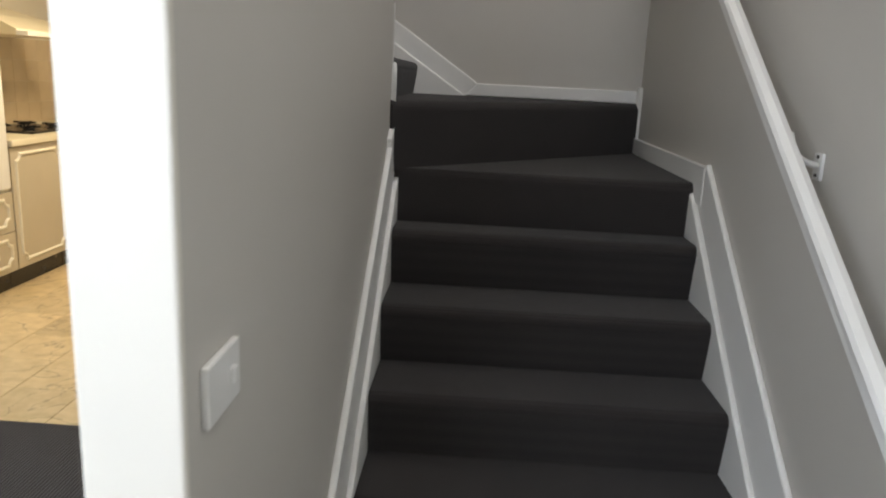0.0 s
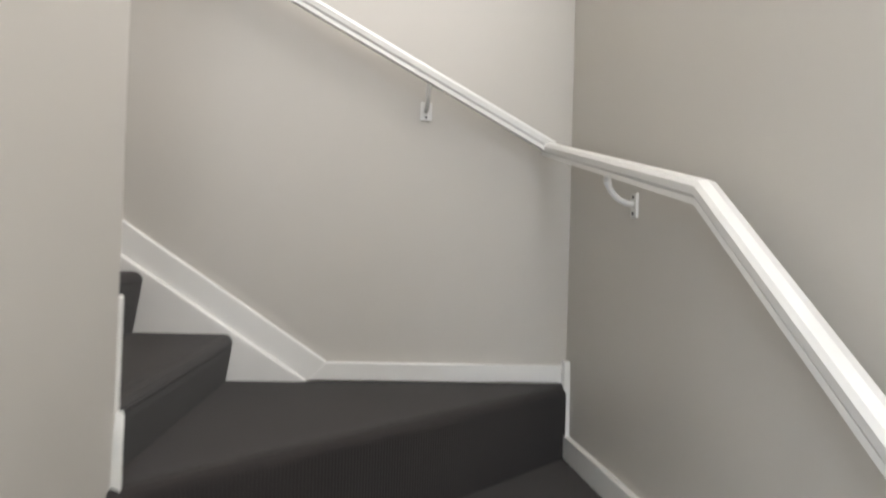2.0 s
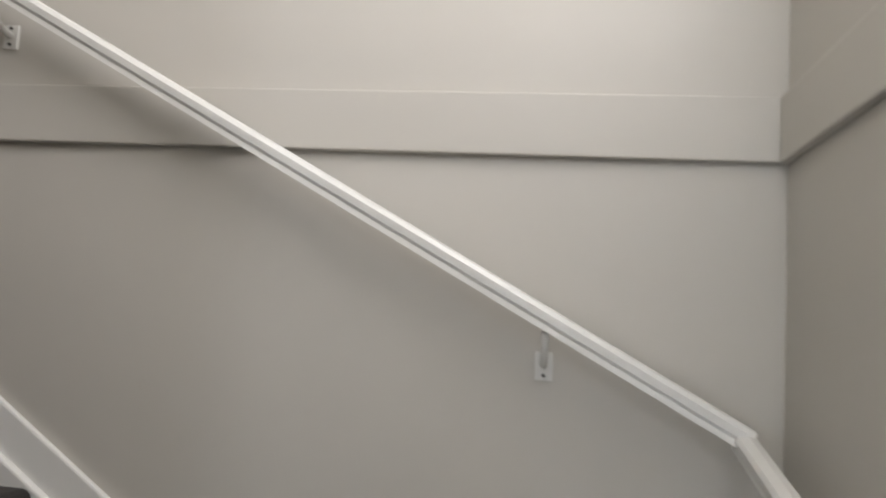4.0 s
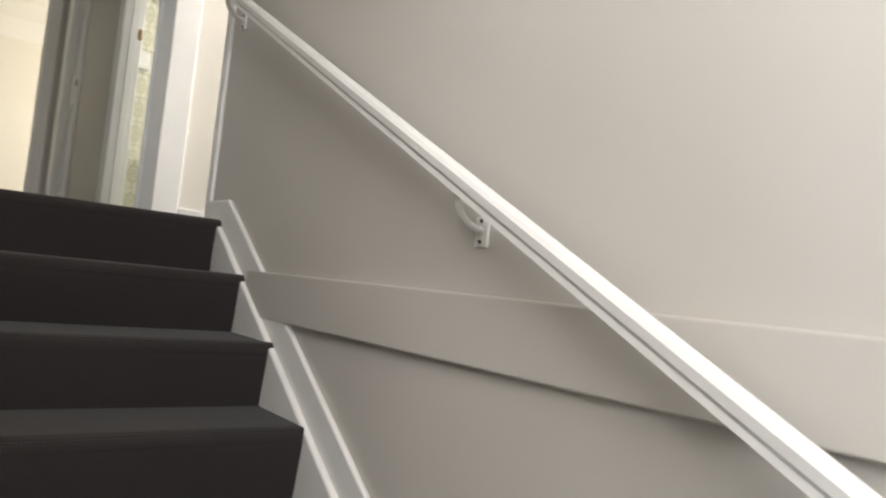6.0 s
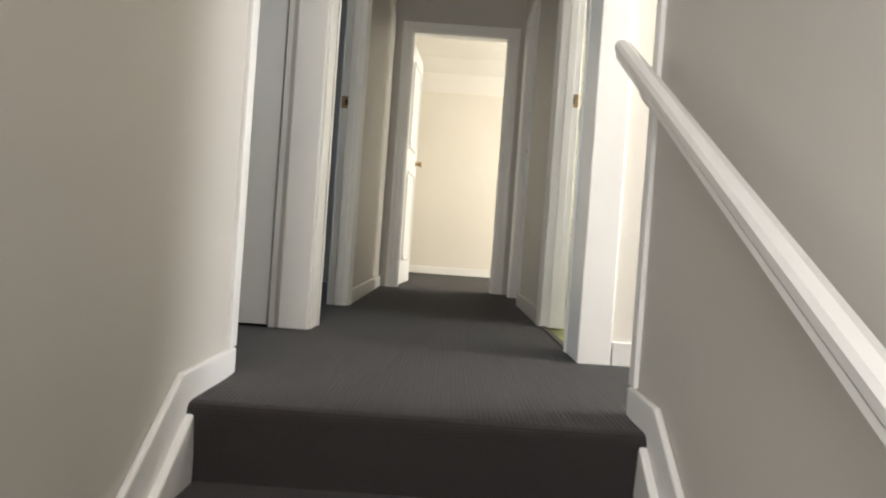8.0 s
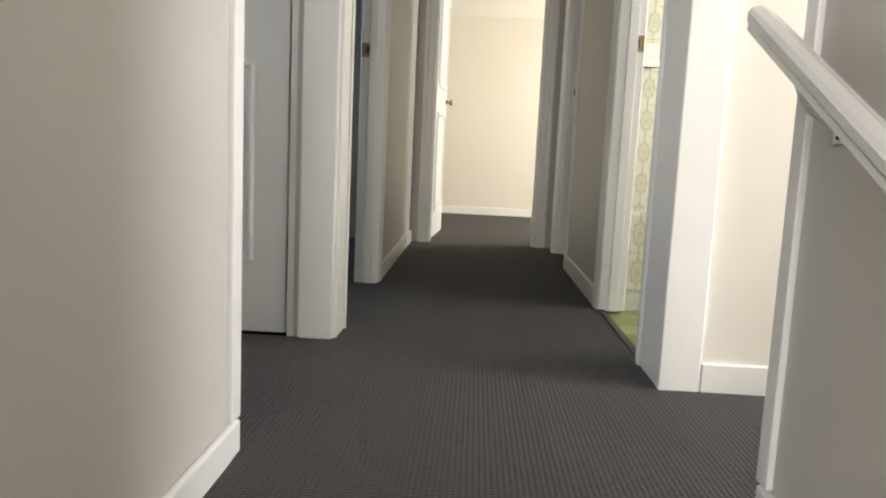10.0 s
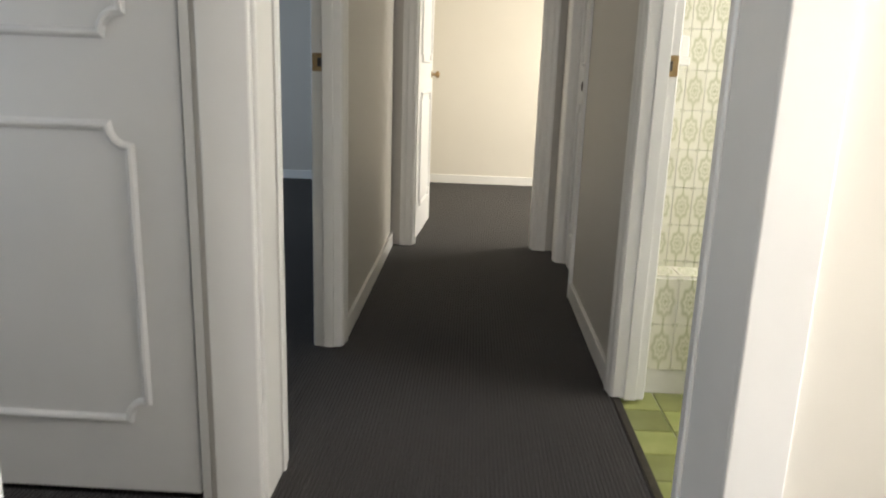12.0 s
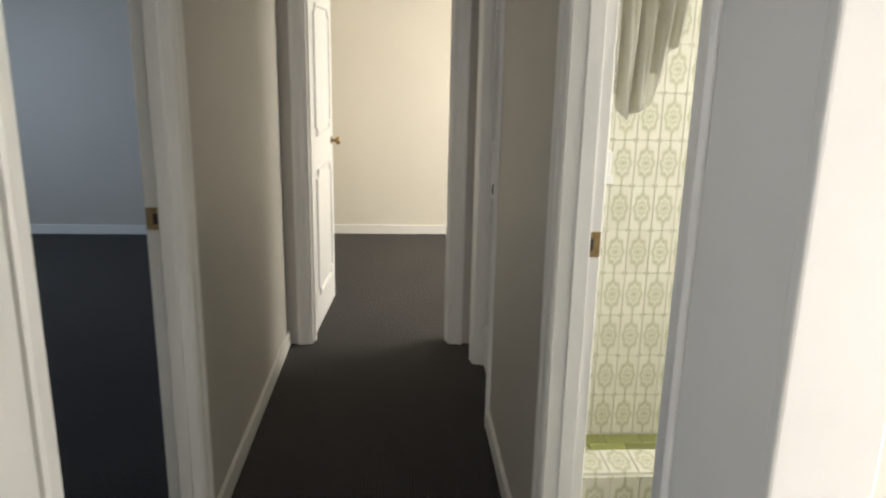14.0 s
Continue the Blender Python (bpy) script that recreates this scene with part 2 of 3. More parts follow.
def box(x0, x1, y0, y1, z0, z1, bevel=0.0):
    return add_box(bmesh.new(), x0, x1, y0, y1, z0, z1, bevel)


def prism(poly, a, b, axis, bevel=0.0):
    """A polygon in the two other axes, drawn out from a to b along the axis."""
    bm = bmesh.new()

    def at(p, k):
        return {"x": (k, p[0], p[1]), "y": (p[0], k, p[1]), "z": (p[0], p[1], k)}[axis]
    lo, hi = [bm.verts.new(at(p, a)) for p in poly], [bm.verts.new(at(p, b)) for p in poly]
    bm.faces.new(lo), bm.faces.new(hi[::-1])
    for i in range(len(poly)):
        j = (i + 1) % len(poly)
        bm.faces.new((lo[i], lo[j], hi[j], hi[i]))
    if bevel:
        bmesh.ops.bevel(bm, geom=list(bm.edges), offset=bevel, segments=2, affect='EDGES', profile=0.5)
    return bm


def sweep(path, profile, up=Vector((0, 0, 1)), closed=False, caps=True):
    """A closed profile (side, height) along a path of points, mitred at the bends."""
    bm, pts, rings = bmesh.new(), [Vector(p) for p in path], []
    n = len(pts)
    for i, p in enumerate(pts):
        d0 = (p - pts[i - 1]).normalized() if (i or closed) else (pts[1] - p).normalized()
        d1 = (pts[(i + 1) % n] - p).normalized() if (i < n - 1 or closed) else d0
        t = (d0 + d1).normalized()
        side = t.cross(up).normalized()
        k = 1 / max(0.4, side.dot(d0.cross(up).normalized()))
        nup = side.cross(t).normalized()
        rings.append([bm.verts.new(p + side * (a * k) + nup * b) for a, b in profile])
    m = len(profile)
    for i in range(n if closed else n - 1):
        for j in range(m):
            bm.faces.new((rings[i][j], rings[i][(j + 1) % m], rings[(i + 1) % n][(j + 1) % m], rings[(i + 1) % n][j]))
    if caps and not closed:
        bm.faces.new(rings[0]), bm.faces.new(rings[-1][::-1])
    return bm


def tube(path, r, n=8):
    ref = Vector((0.13, 0.31, 0.94))
    return sweep(path, [(r * math.cos(2 * math.pi * i / n), r * math.sin(2 * math.pi * i / n)) for i in range(n)], up=ref)


def thing(name, label, category, group="", kind="", at=(0, 0, 0)):
    ob = new(name)
    ob.empty_display_size = 0.1
    ob.location = at
    return tagged(ob, label, category, group, kind)


def structure(name, bm, mat, label, category):
    return tagged(part(name, bm, mat), label, category, kind="structure")


def wall(name, axis, p0, p1, a0, a1, z0, z1, mat, label, holes=()):
    """A wall between p0 and p1 along its thickness, a0 to a1 along its length, with holes (a0, a1, z0, z1)."""
    cuts = sorted({a0, a1, *[h[0] for h in holes], *[h[1] for h in holes]})
    bm = bmesh.new()
    for u, v in zip(cuts, cuts[1:]):
        mid, spans, z = (u + v) / 2, [], z0
        for h in sorted([h for h in holes if h[0] < mid < h[1]], key=lambda h: h[2]):
            if h[2] > z:
                spans.append((z, h[2]))
            z = h[3]
        if z < z1:
            spans.append((z, z1))
        for s, e in spans:
            add_box(bm, *((p0, p1, u, v) if axis == "x" else (u, v, p0, p1)), s, e)
    return structure(name, bm, mat, label, "wall")


# ---------- measures of the place ----------
XL, XR = -0.462, 0.585            # faces of the upper flight's walls
YI, YO = -2.12, -3.15            # faces of the lower flight's walls
RISE, GO, N = 0.18, 0.265, 9     # upper flight: nine risers
TOP, LOW = 2.45, -2.88           # upper ceiling, lower floor
HL, HR = -0.44, 0.595            # hall walls
HEAD = 2.06                      # door heads

# ---------- large structure ----------
PAINT = "warm grey painted plaster wall of the stairwell"
wall("wall_stair_right", "x", XR, XR + 0.1, YO - 0.1, 0.2, LOW, TOP, WALL, PAINT, [(-1.2, 0.2, LOW, -1.05)])
wall("wall_stair_left", "x", XL - 0.1, XL, YI, 0.36, LOW, TOP, WALL, PAINT, [(-1.5, 0.36, LOW, -1.05)])
# its opening holds an added window, not a known part of this wall
wall("wall_lower_right", "y", YO - 0.1, YO, -4.3, XR, LOW, TOP, WALL, PAINT, [(-1.6, 0.1, 0.45, 1.85)])
wall("wall_lower_left", "y", YI, YI + 0.10, -2.19, XL - 0.1, LOW, TOP, WALL, "warm grey wall beside the lower flight, with a pale end")
wall("wall_entry_end", "x", -4.3, -4.2, YO, 2.0, LOW, TOP, WALL, "warm grey wall at the entry with a window",
     [(-1.9, -0.6, -1.9, -0.6), (-3.0, -2.2, 0.75, 1.95)])
wall("wall_landing_back", "y", YI, YI + 0.12, -4.2, -2.205, -0.3, TOP, WALL, "warm grey wall above the lower room")
wall("wall_cupboard_front", "y", 1.31, 1.41, -1.80, HL, 0, TOP, WALL, "warm grey wall round a panelled door", [(-1.37, -0.575, 0, HEAD)])
# opening made for the added light at the landing's unseen left end
wall("wall_landing_left", "x", -1.80, -1.70, 0.36, 1.31, 0, TOP, WALL, "warm grey wall at the end of the landing", [(0.5, 1.2, 0.7, 2.0)])
wall("wall_landing_left_back", "y", 0.26, 0.36, -1.80, XL - 0.1, 0, TOP, WALL, "warm grey wall behind the landing")
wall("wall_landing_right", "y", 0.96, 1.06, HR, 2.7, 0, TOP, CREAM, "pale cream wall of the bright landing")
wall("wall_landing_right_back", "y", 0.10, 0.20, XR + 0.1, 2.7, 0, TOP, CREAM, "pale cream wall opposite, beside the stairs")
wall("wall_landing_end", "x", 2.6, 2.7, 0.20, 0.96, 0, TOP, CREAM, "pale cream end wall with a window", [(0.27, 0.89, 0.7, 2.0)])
wall("wall_hall_left", "x", HL - 0.1, HL, 1.41, 4.20, 0, TOP, WALL, "warm grey wall of the narrow hall", [(1.52, 2.42, 0, HEAD)])
wall("wall_hall_right", "x", HR, HR + 0.1, 1.06, 4.20, 0, TOP, WALL, "warm grey wall of the narrow hall", [(1.26, 2.06, 0, HEAD), (3.26, 3.92, 0, HEAD)])
wall("wall_hall_end", "y", 4.20, 4.30, -0.95, 3.0, 0, TOP, WALL, "warm grey wall round the bedroom doorway", [(-0.32, 0.49, 0, HEAD)])
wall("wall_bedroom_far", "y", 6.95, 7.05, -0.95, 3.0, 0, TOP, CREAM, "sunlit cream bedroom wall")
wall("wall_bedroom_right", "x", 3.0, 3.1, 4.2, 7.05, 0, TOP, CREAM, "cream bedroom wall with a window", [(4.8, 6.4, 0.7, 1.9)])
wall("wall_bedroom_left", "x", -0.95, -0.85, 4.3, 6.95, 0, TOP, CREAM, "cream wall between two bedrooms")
wall("wall_blue_room_far", "y", 6.86, 6.95, -4.2, -0.95, 0, TOP, WALL, "grey bedroom wall in cool light")
wall("wall_blue_room_left", "x", -4.3, -4.2, 1.31, 7.0, 0, TOP, WALL, "grey bedroom wall with a window", [(3.8, 5.4, 0.8, 2.0)])
wall("wall_blue_room_near", "y", 1.21, 1.31, -4.2, -1.80, 0, TOP, WALL, "grey bedroom wall")
wall("wall_bathroom_far", "y", 2.96, 3.06, HR + 0.1, 2.4, -0.1, TOP, GROUT, "grouted bathroom wall behind patterned tiles")
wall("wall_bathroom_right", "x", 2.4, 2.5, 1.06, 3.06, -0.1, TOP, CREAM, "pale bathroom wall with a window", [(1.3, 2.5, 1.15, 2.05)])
wall("wall_kitchen_back", "y", 0.92, 1.02, -0.4, 3.6, LOW, -0.3, CREAM, "cream kitchen wall")
wall("wall_kitchen_right", "x", 3.6, 3.7, YI, 1.02, LOW, -0.3, CREAM, "cream kitchen wall")
wall("wall_kitchen_near", "y", YI, YI + 0.12, XR + 0.1, 3.7, LOW, -0.3, CREAM, "cream kitchen wall")
wall("wall_living_back", "y", 2.0, 2.1, -4.3, -0.4, LOW, -0.3, CREAM, "cream living room wall with a window", [(-4.2, -2.6, -2.2, -0.95)])
wall("wall_living_side", "x", -0.4, -0.3, 1.02, 2.0, LOW, -0.3, CREAM, "cream wall between kitchen and living room")

structure("floor_lower", box(-4.3, -0.36, YO, 2.1, LOW - 0.1, LOW), CARPET_X, "dark grey looped carpet of the lower floor", "floor")
structure("floor_kitchen", box(-0.36, 3.7, YO, 1.02, LOW - 0.1, LOW - 0.006), GROUT, "bed of the kitchen's vinyl tiles", "floor")
structure("floor_landing", prism([(XL - 0.1, 0.03), (XR, 0.03), (XR, 0.2), (2.6, 0.2), (2.6, 0.96), (HR, 0.96), (HR, 4.25), (HL, 4.25), (HL, 1.31), (-1.7, 1.31), (-1.7, 0.36), (XL, 0.36)],
          -0.22, 0.0, "z"), CARPET_Y, "dark charcoal ribbed loop carpet on landing and hall", "floor")
structure("floor_bedroom", box(-0.85, 3.0, 4.25, 6.95, -0.2, 0.0), CARPET_Y, "dark charcoal ribbed loop carpet of the bedroom", "floor")
structure("floor_blue_room", prism([(-4.2, 1.31), (HL, 1.41), (HL, 4.25), (-0.95, 4.25), (-0.95, 6.86), (-4.2, 6.86)], -0.2, -0.002, "z"), CARPET_Y, "dark carpet of the cool bedroom", "floor")
structure("floor_bathroom", box(HR, 2.4, 1.06, 2.96, -0.2, -0.02), GROUT, "grouted bed of the bathroom floor", "floor")
structure("ceiling_upper", box(-4.3, 3.1, YO - 0.1, 7.05, TOP, TOP + 0.1), CEIL, "off-white plaster ceiling", "ceiling")
structure("ceiling_lower", prism([(-4.2, YI + 0.12), (XL - 0.1, YI + 0.12), (XL - 0.1, 0.03), (XR + 0.1, 0.03), (XR + 0.1, YI + 0.12), (3.6, YI + 0.12), (3.6, 0.9), (-0.4, 1.0), (-0.4, 2.0), (-4.2, 2.0)], -0.3, -0.23, "z"), CEIL, "off-white plaster ceiling of the lower rooms", "ceiling")
structure("cornice", prism([(6.949, 2.14), (6.949, TOP), (6.55, TOP), (6.80, 2.33)], -0.85, 3.0, "x"), CEIL, "coved ceiling edge of the sunlit bedroom", "cornice")


# ---------- windows ----------
def window(name, axis, p, a0, a1, z0, z1):
    w = thing(name, "unseen white framed window letting daylight in", "window", kind="structure")
    def b(u0, u1, q0, q1, s, e, bev=0.0):
        return box(*((q0, q1, u0, u1) if axis == "x" else (u0, u1, q0, q1)), s, e, bev)
    f = bmesh.new()
    for u0, u1, s, e in ((a0, a0 + .05, z0, z1), (a1 - .05, a1, z0, z1), (a0 + .05, a1 - .05, z0, z0 + .05), (a0 + .05, a1 - .05, z1 - .05, z1)):
        add_box(f, *((p + .02, p + .07, u0, u1) if axis == "x" else (u0, u1, p + .02, p + .07)), s, e)
    part("window_frame", f, TRIM, w)
    g = part("pane", b(a0 + .05, a1 - .05, p + .035, p + .041, z0 + .05, z1 - .05), GLASS, w)
    g.visible_shadow = False
    return w


window("window_1", "x", -4.3, -1.9, -0.6, -1.9, -0.6)
# next one is added round the stair fill lamp, out of view
window("added_window_2", "y", YO - 0.1, -1.6, 0.1, 0.45, 1.85)
window("window_8", "x", -4.3, -3.0, -2.2, 0.75, 1.95)
# added frame for the left landing's fill lamp, out of view
window("added_window_9", "x", -1.79, 0.5, 1.2, 0.7, 2.0)
window("window_3", "x", 2.61, 0.27, 0.89, 0.7, 2.0)
window("window_4", "x", 3.01, 4.8, 6.4, 0.7, 1.9)
window("window_5", "x", -4.3, 3.8, 5.4, 0.8, 2.0)
window("window_6", "x", 2.41, 1.3, 2.5, 1.15, 2.05)
window("window_7", "y", 2.01, -4.2, -2.6, -2.2, -0.95)

# ---------- stairs ----------
stairs = thing("staircase", "carpeted staircase in dark grey with two winders", "stairs", kind="structure")


def step_profile(nose, z, depth, fall):
    """Section of a carpeted step: rounded nose at (nose, z), riser raked back by 2 cm."""
    pts = [(nose + 0.024, z - fall), (nose + 0.003, z - 0.05)]
    for k in range(7):
        a = radians(180 + 25 - k * 115 / 6)
        pts.append((nose + 0.026 + 0.026 * math.cos(a), z - 0.026 + 0.026 * math.sin(a)))
    return pts + [(nose + depth, z), (nose + depth, z - fall)]


for i in range(N):
    z, y = -RISE * i, -GO * i
    d = GO + 0.03 if i else 0.03
    part("step", prism(step_profile(y, z - (0.0005 if i == 0 else 0), d, RISE + 0.01), XL + 0.012, XR - 0.012, "x"), CARPET_Z, stairs)


def winder(poly, z, front):
    """A wedge-shaped step; the edge between the first two corners is its nosing."""
    bm = prism(poly, z - RISE - 0.05, z, "z")
    bm.edges.ensure_lookup_table()
    a, b = Vector((*poly[0], z)), Vector((*poly[1], z))
    e = [e for e in bm.edges if {tuple(round(c, 4) for c in v.co) for v in e.verts} == {tuple(round(c, 4) for c in a), tuple(round(c, 4) for c in b)}]
    bmesh.ops.bevel(bm, geom=e, offset=0.03, segments=5, affect='EDGES', profile=0.5)
    return part("winder_step", bm, CARPET_Z, stairs)


ZW2, ZW1 = -1.578, -RISE * (N + 1)
winder([(XL - 0.03, YI - 0.01), (XR - 0.05, YO + 0.012), (XR - 0.012, YO + 0.012), (XR - 0.012, YI + 0.05), (XL + 0.012, YI + 0.05)], ZW2, 0)
winder([(-0.455, YI - 0.012), (-0.455, YO + 0.012), (XR - 0.012, YO + 0.012), (XR - 0.012, YO + 0.06), (XL + 0.012, YI - 0.012)], ZW1, 0)
LX = [-0.61, -0.835, -1.06, -1.285, -1.51]
for i, x in enumerate(LX):
    z, back = ZW1 - RISE * (i + 1), (LX[i - 1] if i else -0.455)
    part("step", prism(step_profile(x, z, back - x + 0.03, RISE + 0.01), YO + 0.012, YI - 0.012, "y"), CARPET_Z, stairs)


# ---------- skirtings ----------
def skirt(name, poly, face, t, axis, label="white painted skirting board", bevel=0.004):
    return structure(name, prism(poly, face, face + t, axis, bevel), TRIM, label, "skirting")


SL = RISE / GO


def flight_skirt(face, s):
    """Stringer at the nosing line and skirting above it, along the upper flight; s is the way into the stairwell."""
    outer = s < 0
    yb = -2.34 if outer else YI + 0.004
    lo, hi, drift = -0.012, 0.092, 0.012
    end = 0.2 if outer else 0.36
    zlo, zhi = SL * yb + lo + drift, SL * yb + hi + drift
    st = [(0.02, lo), (yb, max(zlo, ZW2 + 0.002)), (yb, ZW2 - 0.06), (YI + 0.06, ZW2 - 0.06), (0.02, -0.30)]
    structure("stair_stringer", prism(st, face, face + s * 0.034, "x", 0.006), TRIM, "white painted stair stringer with a rounded edge", "stringer")
    sk = [(-0.03, 0.070), (end - 0.002, 0.070), (end - 0.002, 0.0), (0.03, lo), (yb, zlo), (-2.40, ZW2 + 0.058) if outer else (yb, zhi)]
    structure("stair_skirting", prism(sk, face, face + s * 0.017, "x", 0.006), TRIM, "white painted skirting following the stairs", "skirting")


flight_skirt(XR, -1)
flight_skirt(XL, 1)
# over the winders
skirt("baseboard", [(YO, ZW2 + 0.002), (YO, ZW2 + 0.058), (-2.40, ZW2 + 0.058), (-2.34, ZW2 + 0.002)], XR, -0.0195, "x")
skirt("baseboard", [(XR - 0.018, ZW1), (XR - 0.018, ZW2 + 0.075), (XR - 0.05, ZW2 + 0.075), (XR - 0.05, ZW1 + 0.065), (-0.54, ZW1 + 0.065), (-0.54, ZW1 - 0.06), (-0.36, ZW1 - 0.06), (-0.36, ZW1)], YO, 0.0205, "y")


def lower_skirt(face, s):
    sl, x0 = RISE / 0.225, -0.45
    st = [(x0 + 0.06, ZW1 - 0.02), (x0 + 0.02, ZW1 - 0.012), (-1.50, ZW1 - 0.012 - sl * 1.07), (-1.50, LOW), (x0 + 0.06, LOW)]
    structure("stair_stringer", prism(st, face, face + s * 0.032, "y", 0.005), TRIM, "white painted stair stringer with a rounded edge", "stringer")
    sk = [(-0.54, ZW1 + 0.075), (x0, ZW1 - 0.02), (-1.50, ZW1 - 0.02 - sl * 1.05), (-1.62, LOW), (-1.72, LOW), (-1.60, ZW1 + 0.075 - sl * 1.0)]
    structure("stair_skirting", prism(sk, face, face + s * 0.018, "y", 0.005), TRIM, "white painted skirting following the stairs", "skirting")


lower_skirt(YO, 1)
lower_skirt(YI, -1)
# stepped blocks at the inner corner
skirt("baseboard", [(-0.54, ZW1 + 0.0), (-0.54, ZW1 + 0.10), (-0.47, ZW1 + 0.14), (-0.47, ZW2 + 0.09), (XL + 0.002, ZW2 + 0.12), (XL + 0.002, ZW1)], YI, -0.016, "y")
skirt("baseboard", [(YI - 0.002, ZW2 - 0.1), (YI - 0.002, ZW2 + 0.30), (YI + 0.05, ZW2 + 0.31), (YI + 0.05, ZW2 - 0.1)], XL, 0.022, "x")
# belt board round the stairwell at floor height
for nm, bm in (("x", box(XR - 0.02, XR, YO + 0.02, -0.27, -0.300, -0.163, 0.004)), ("l", box(XL, XL + 0.02, YI, -0.27, -0.300, -0.163, 0.004)), ("s", box(-4.2, XR, YO, YO + 0.02, -0.300, -0.163, 0.004))):
    structure("trim", bm, WALL, "painted belt board round the stairwell at floor height", "trim")

H_, T_ = 0.085, 0.016
BASE = [(HL, HL + T_, 2.49, 4.20), (HR - T_, HR, 2.13, 3.19), (HR + 0.105, 2.6, 0.96 - T_, 0.96), (XR + 0.1, 2.6, 0.20, 0.20 + T_), (-1.7, -1.45, 1.31 - T_, 1.31),
        (-0.85, 3.0, 6.95 - T_, 6.95), (-4.2, -0.95, 6.86 - T_, 6.86), (-0.85, -0.85 + T_, 4.3, 6.93), (-1.7, -1.7 + T_, 0.36, 1.29), (3.0 - T_, 3.0, 4.3, 6.93)]
for b in BASE:
    structure("baseboard", box(*b, 0.0, H_, 0.003), TRIM, "white painted skirting board on dark carpet", "skirting")
# white corner boards on the ends of the stair walls
structure("trim", box(XL - 0.002, XL + 0.012, 0.315, 0.372, 0.071, TOP, 0.003), TRIM, "white corner board at the end of the stair wall", "trim")
structure("trim", box(XL - 0.1, XL - 0.002, 0.36, 0.372, 0.0, TOP, 0.003), CREAM, "cream end of the stair wall", "trim")
structure("trim", box(XR - 0.012, XR + 0.002, 0.165, 0.212, 0.071, TOP, 0.003), TRIM, "white corner board at the end of the stair wall", "trim")
structure("trim", box(XR + 0.002, XR + 0.1, 0.2, 0.212, 0.0, TOP, 0.003), TRIM, "white corner board at the end of the stair wall", "trim")
# end board in the cream tone, paler than the wall behind it
structure("trim", box(-2.205, -2.19, YI - 0.004, YI + 0.104, LOW, TOP, 0.004), CREAM, "pale cream end board of the lower stair wall", "trim")


# ---------- door frames ----------
def door_frame(name, axis, p0, p1, a0, a1, head, label, sides=(1, 1), width=0.075):
    """Jamb lining, stop and moulded architraves round an opening; p0 to p1 is the wall's thickness."""
    d = thing(name, label, "door frame", kind="structure")

    def b(u0, u1, q0, q1, s, e, bev=0.0):
        return box(*((q0, q1, u0, u1) if axis == "x" else (u0, u1, q0, q1)), s, e, bev)
    t = 0.022
    for u0, u1 in ((a0, a0 + t), (a1 - t, a1)):
        part("jamb", b(u0, u1, p0 - 0.003, p1 + 0.003, 0, head), TRIM, d)
    part("jamb", b(a0 + t, a1 - t, p0 - 0.003, p1 + 0.003, head - t, head), TRIM, d)
    m = p0 * 0.45 + p1 * 0.55
    for u0, u1 in ((a0 + t, a0 + t + 0.012), (a1 - t - 0.012, a1 - t)):
        part("door_stop", b(u0, u1, m - 0.02, m + 0.02, 0, head - t, 0.002), TRIM, d)
    for k, (q, s) in enumerate(((p0, -1), (p1, 1))):
        if not sides[k]:
            continue
        for u0, u1, dirn in ((a0 - width + 0.012, a0 + 0.012, 1), (a1 - 0.012, a1 + width - 0.012, -1)):
            prof = [(u0, 0.0), (u0, 0.016), (u0 + 0.010, 0.020), (u0 + 0.35 * (u1 - u0), 0.018), (u0 + 0.5 * (u1 - u0), 0.013), (u1 - 0.012, 0.012), (u1, 0.006), (u1, 0.0)]
            if dirn < 0:
                prof = [(u0 + u1 - u, h) for u, h in prof]
            pl = [((q + s * h, u) if axis == "x" else (u, q + s * h)) for u, h in prof]
            part("architrave", prism(pl, 0.0, head + width - 0.012, "z"), TRIM, d)
        part("architrave", b(a0 + 0.012, a1 - 0.012, min(q, q + s * 0.016), max(q, q + s * 0.016), head - 0.012, head + width - 0.012, 0.003), TRIM, d)
    return d


f1 = door_frame("door_frame_1", "x", HL - 0.1, HL, 1.52, 2.42, HEAD, "white painted frame of the open bedroom doorway")
f2 = door_frame("door_frame_2", "x", HR, HR + 0.1, 1.26, 2.06, HEAD, "white painted frame of the open bathroom doorway")
f3 = door_frame("door_frame_3", "y", 4.20, 4.30, -0.32, 0.49, HEAD, "white painted frame of the far bedroom doorway")
f4 = door_frame("door_frame_4", "x", HR, HR + 0.1, 3.26, 3.92, HEAD, "white painted frame of a closed hall door")
f5 = door_frame("door_frame_5", "y", 1.31, 1.41, -1.37, -0.575, HEAD, "white painted frame of the panelled cupboard door", (0, 0), 0.085)
# corner boards where the landing meets the hall
structure("trim", box(-0.556, HL + 0.004, 1.288, 1.312, 0, TOP, 0.006), TRIM, "broad white corner board between landing and hall", "trim")
structure("trim", box(-1.46, -1.385, 1.290, 1.309, 0, HEAD + 0.07, 0.005), TRIM, "white architrave of the cupboard door", "trim")
structure("trim", box(-1.385, -0.558, 1.290, 1.309, HEAD - 0.01, HEAD + 0.07, 0.005), TRIM, "white architrave over the cupboard door", "trim")
structure("floor_threshold", box(HR, HR + 0.1, 3.20, 3.98, -0.2, -0.001), CARPET_Y, "dark carpet under the closed hall door", "floor")
structure("trim", box(HL, HL + 0.014, 1.312, 1.445, 0, TOP, 0.004), TRIM, "white board on the wall's end", "trim")
structure("trim", box(HR - 0.016, HR + 0.10, 0.942, 0.962, 0, TOP, 0.004), TRIM, "broad white corner board beside the bathroom doorway", "trim")
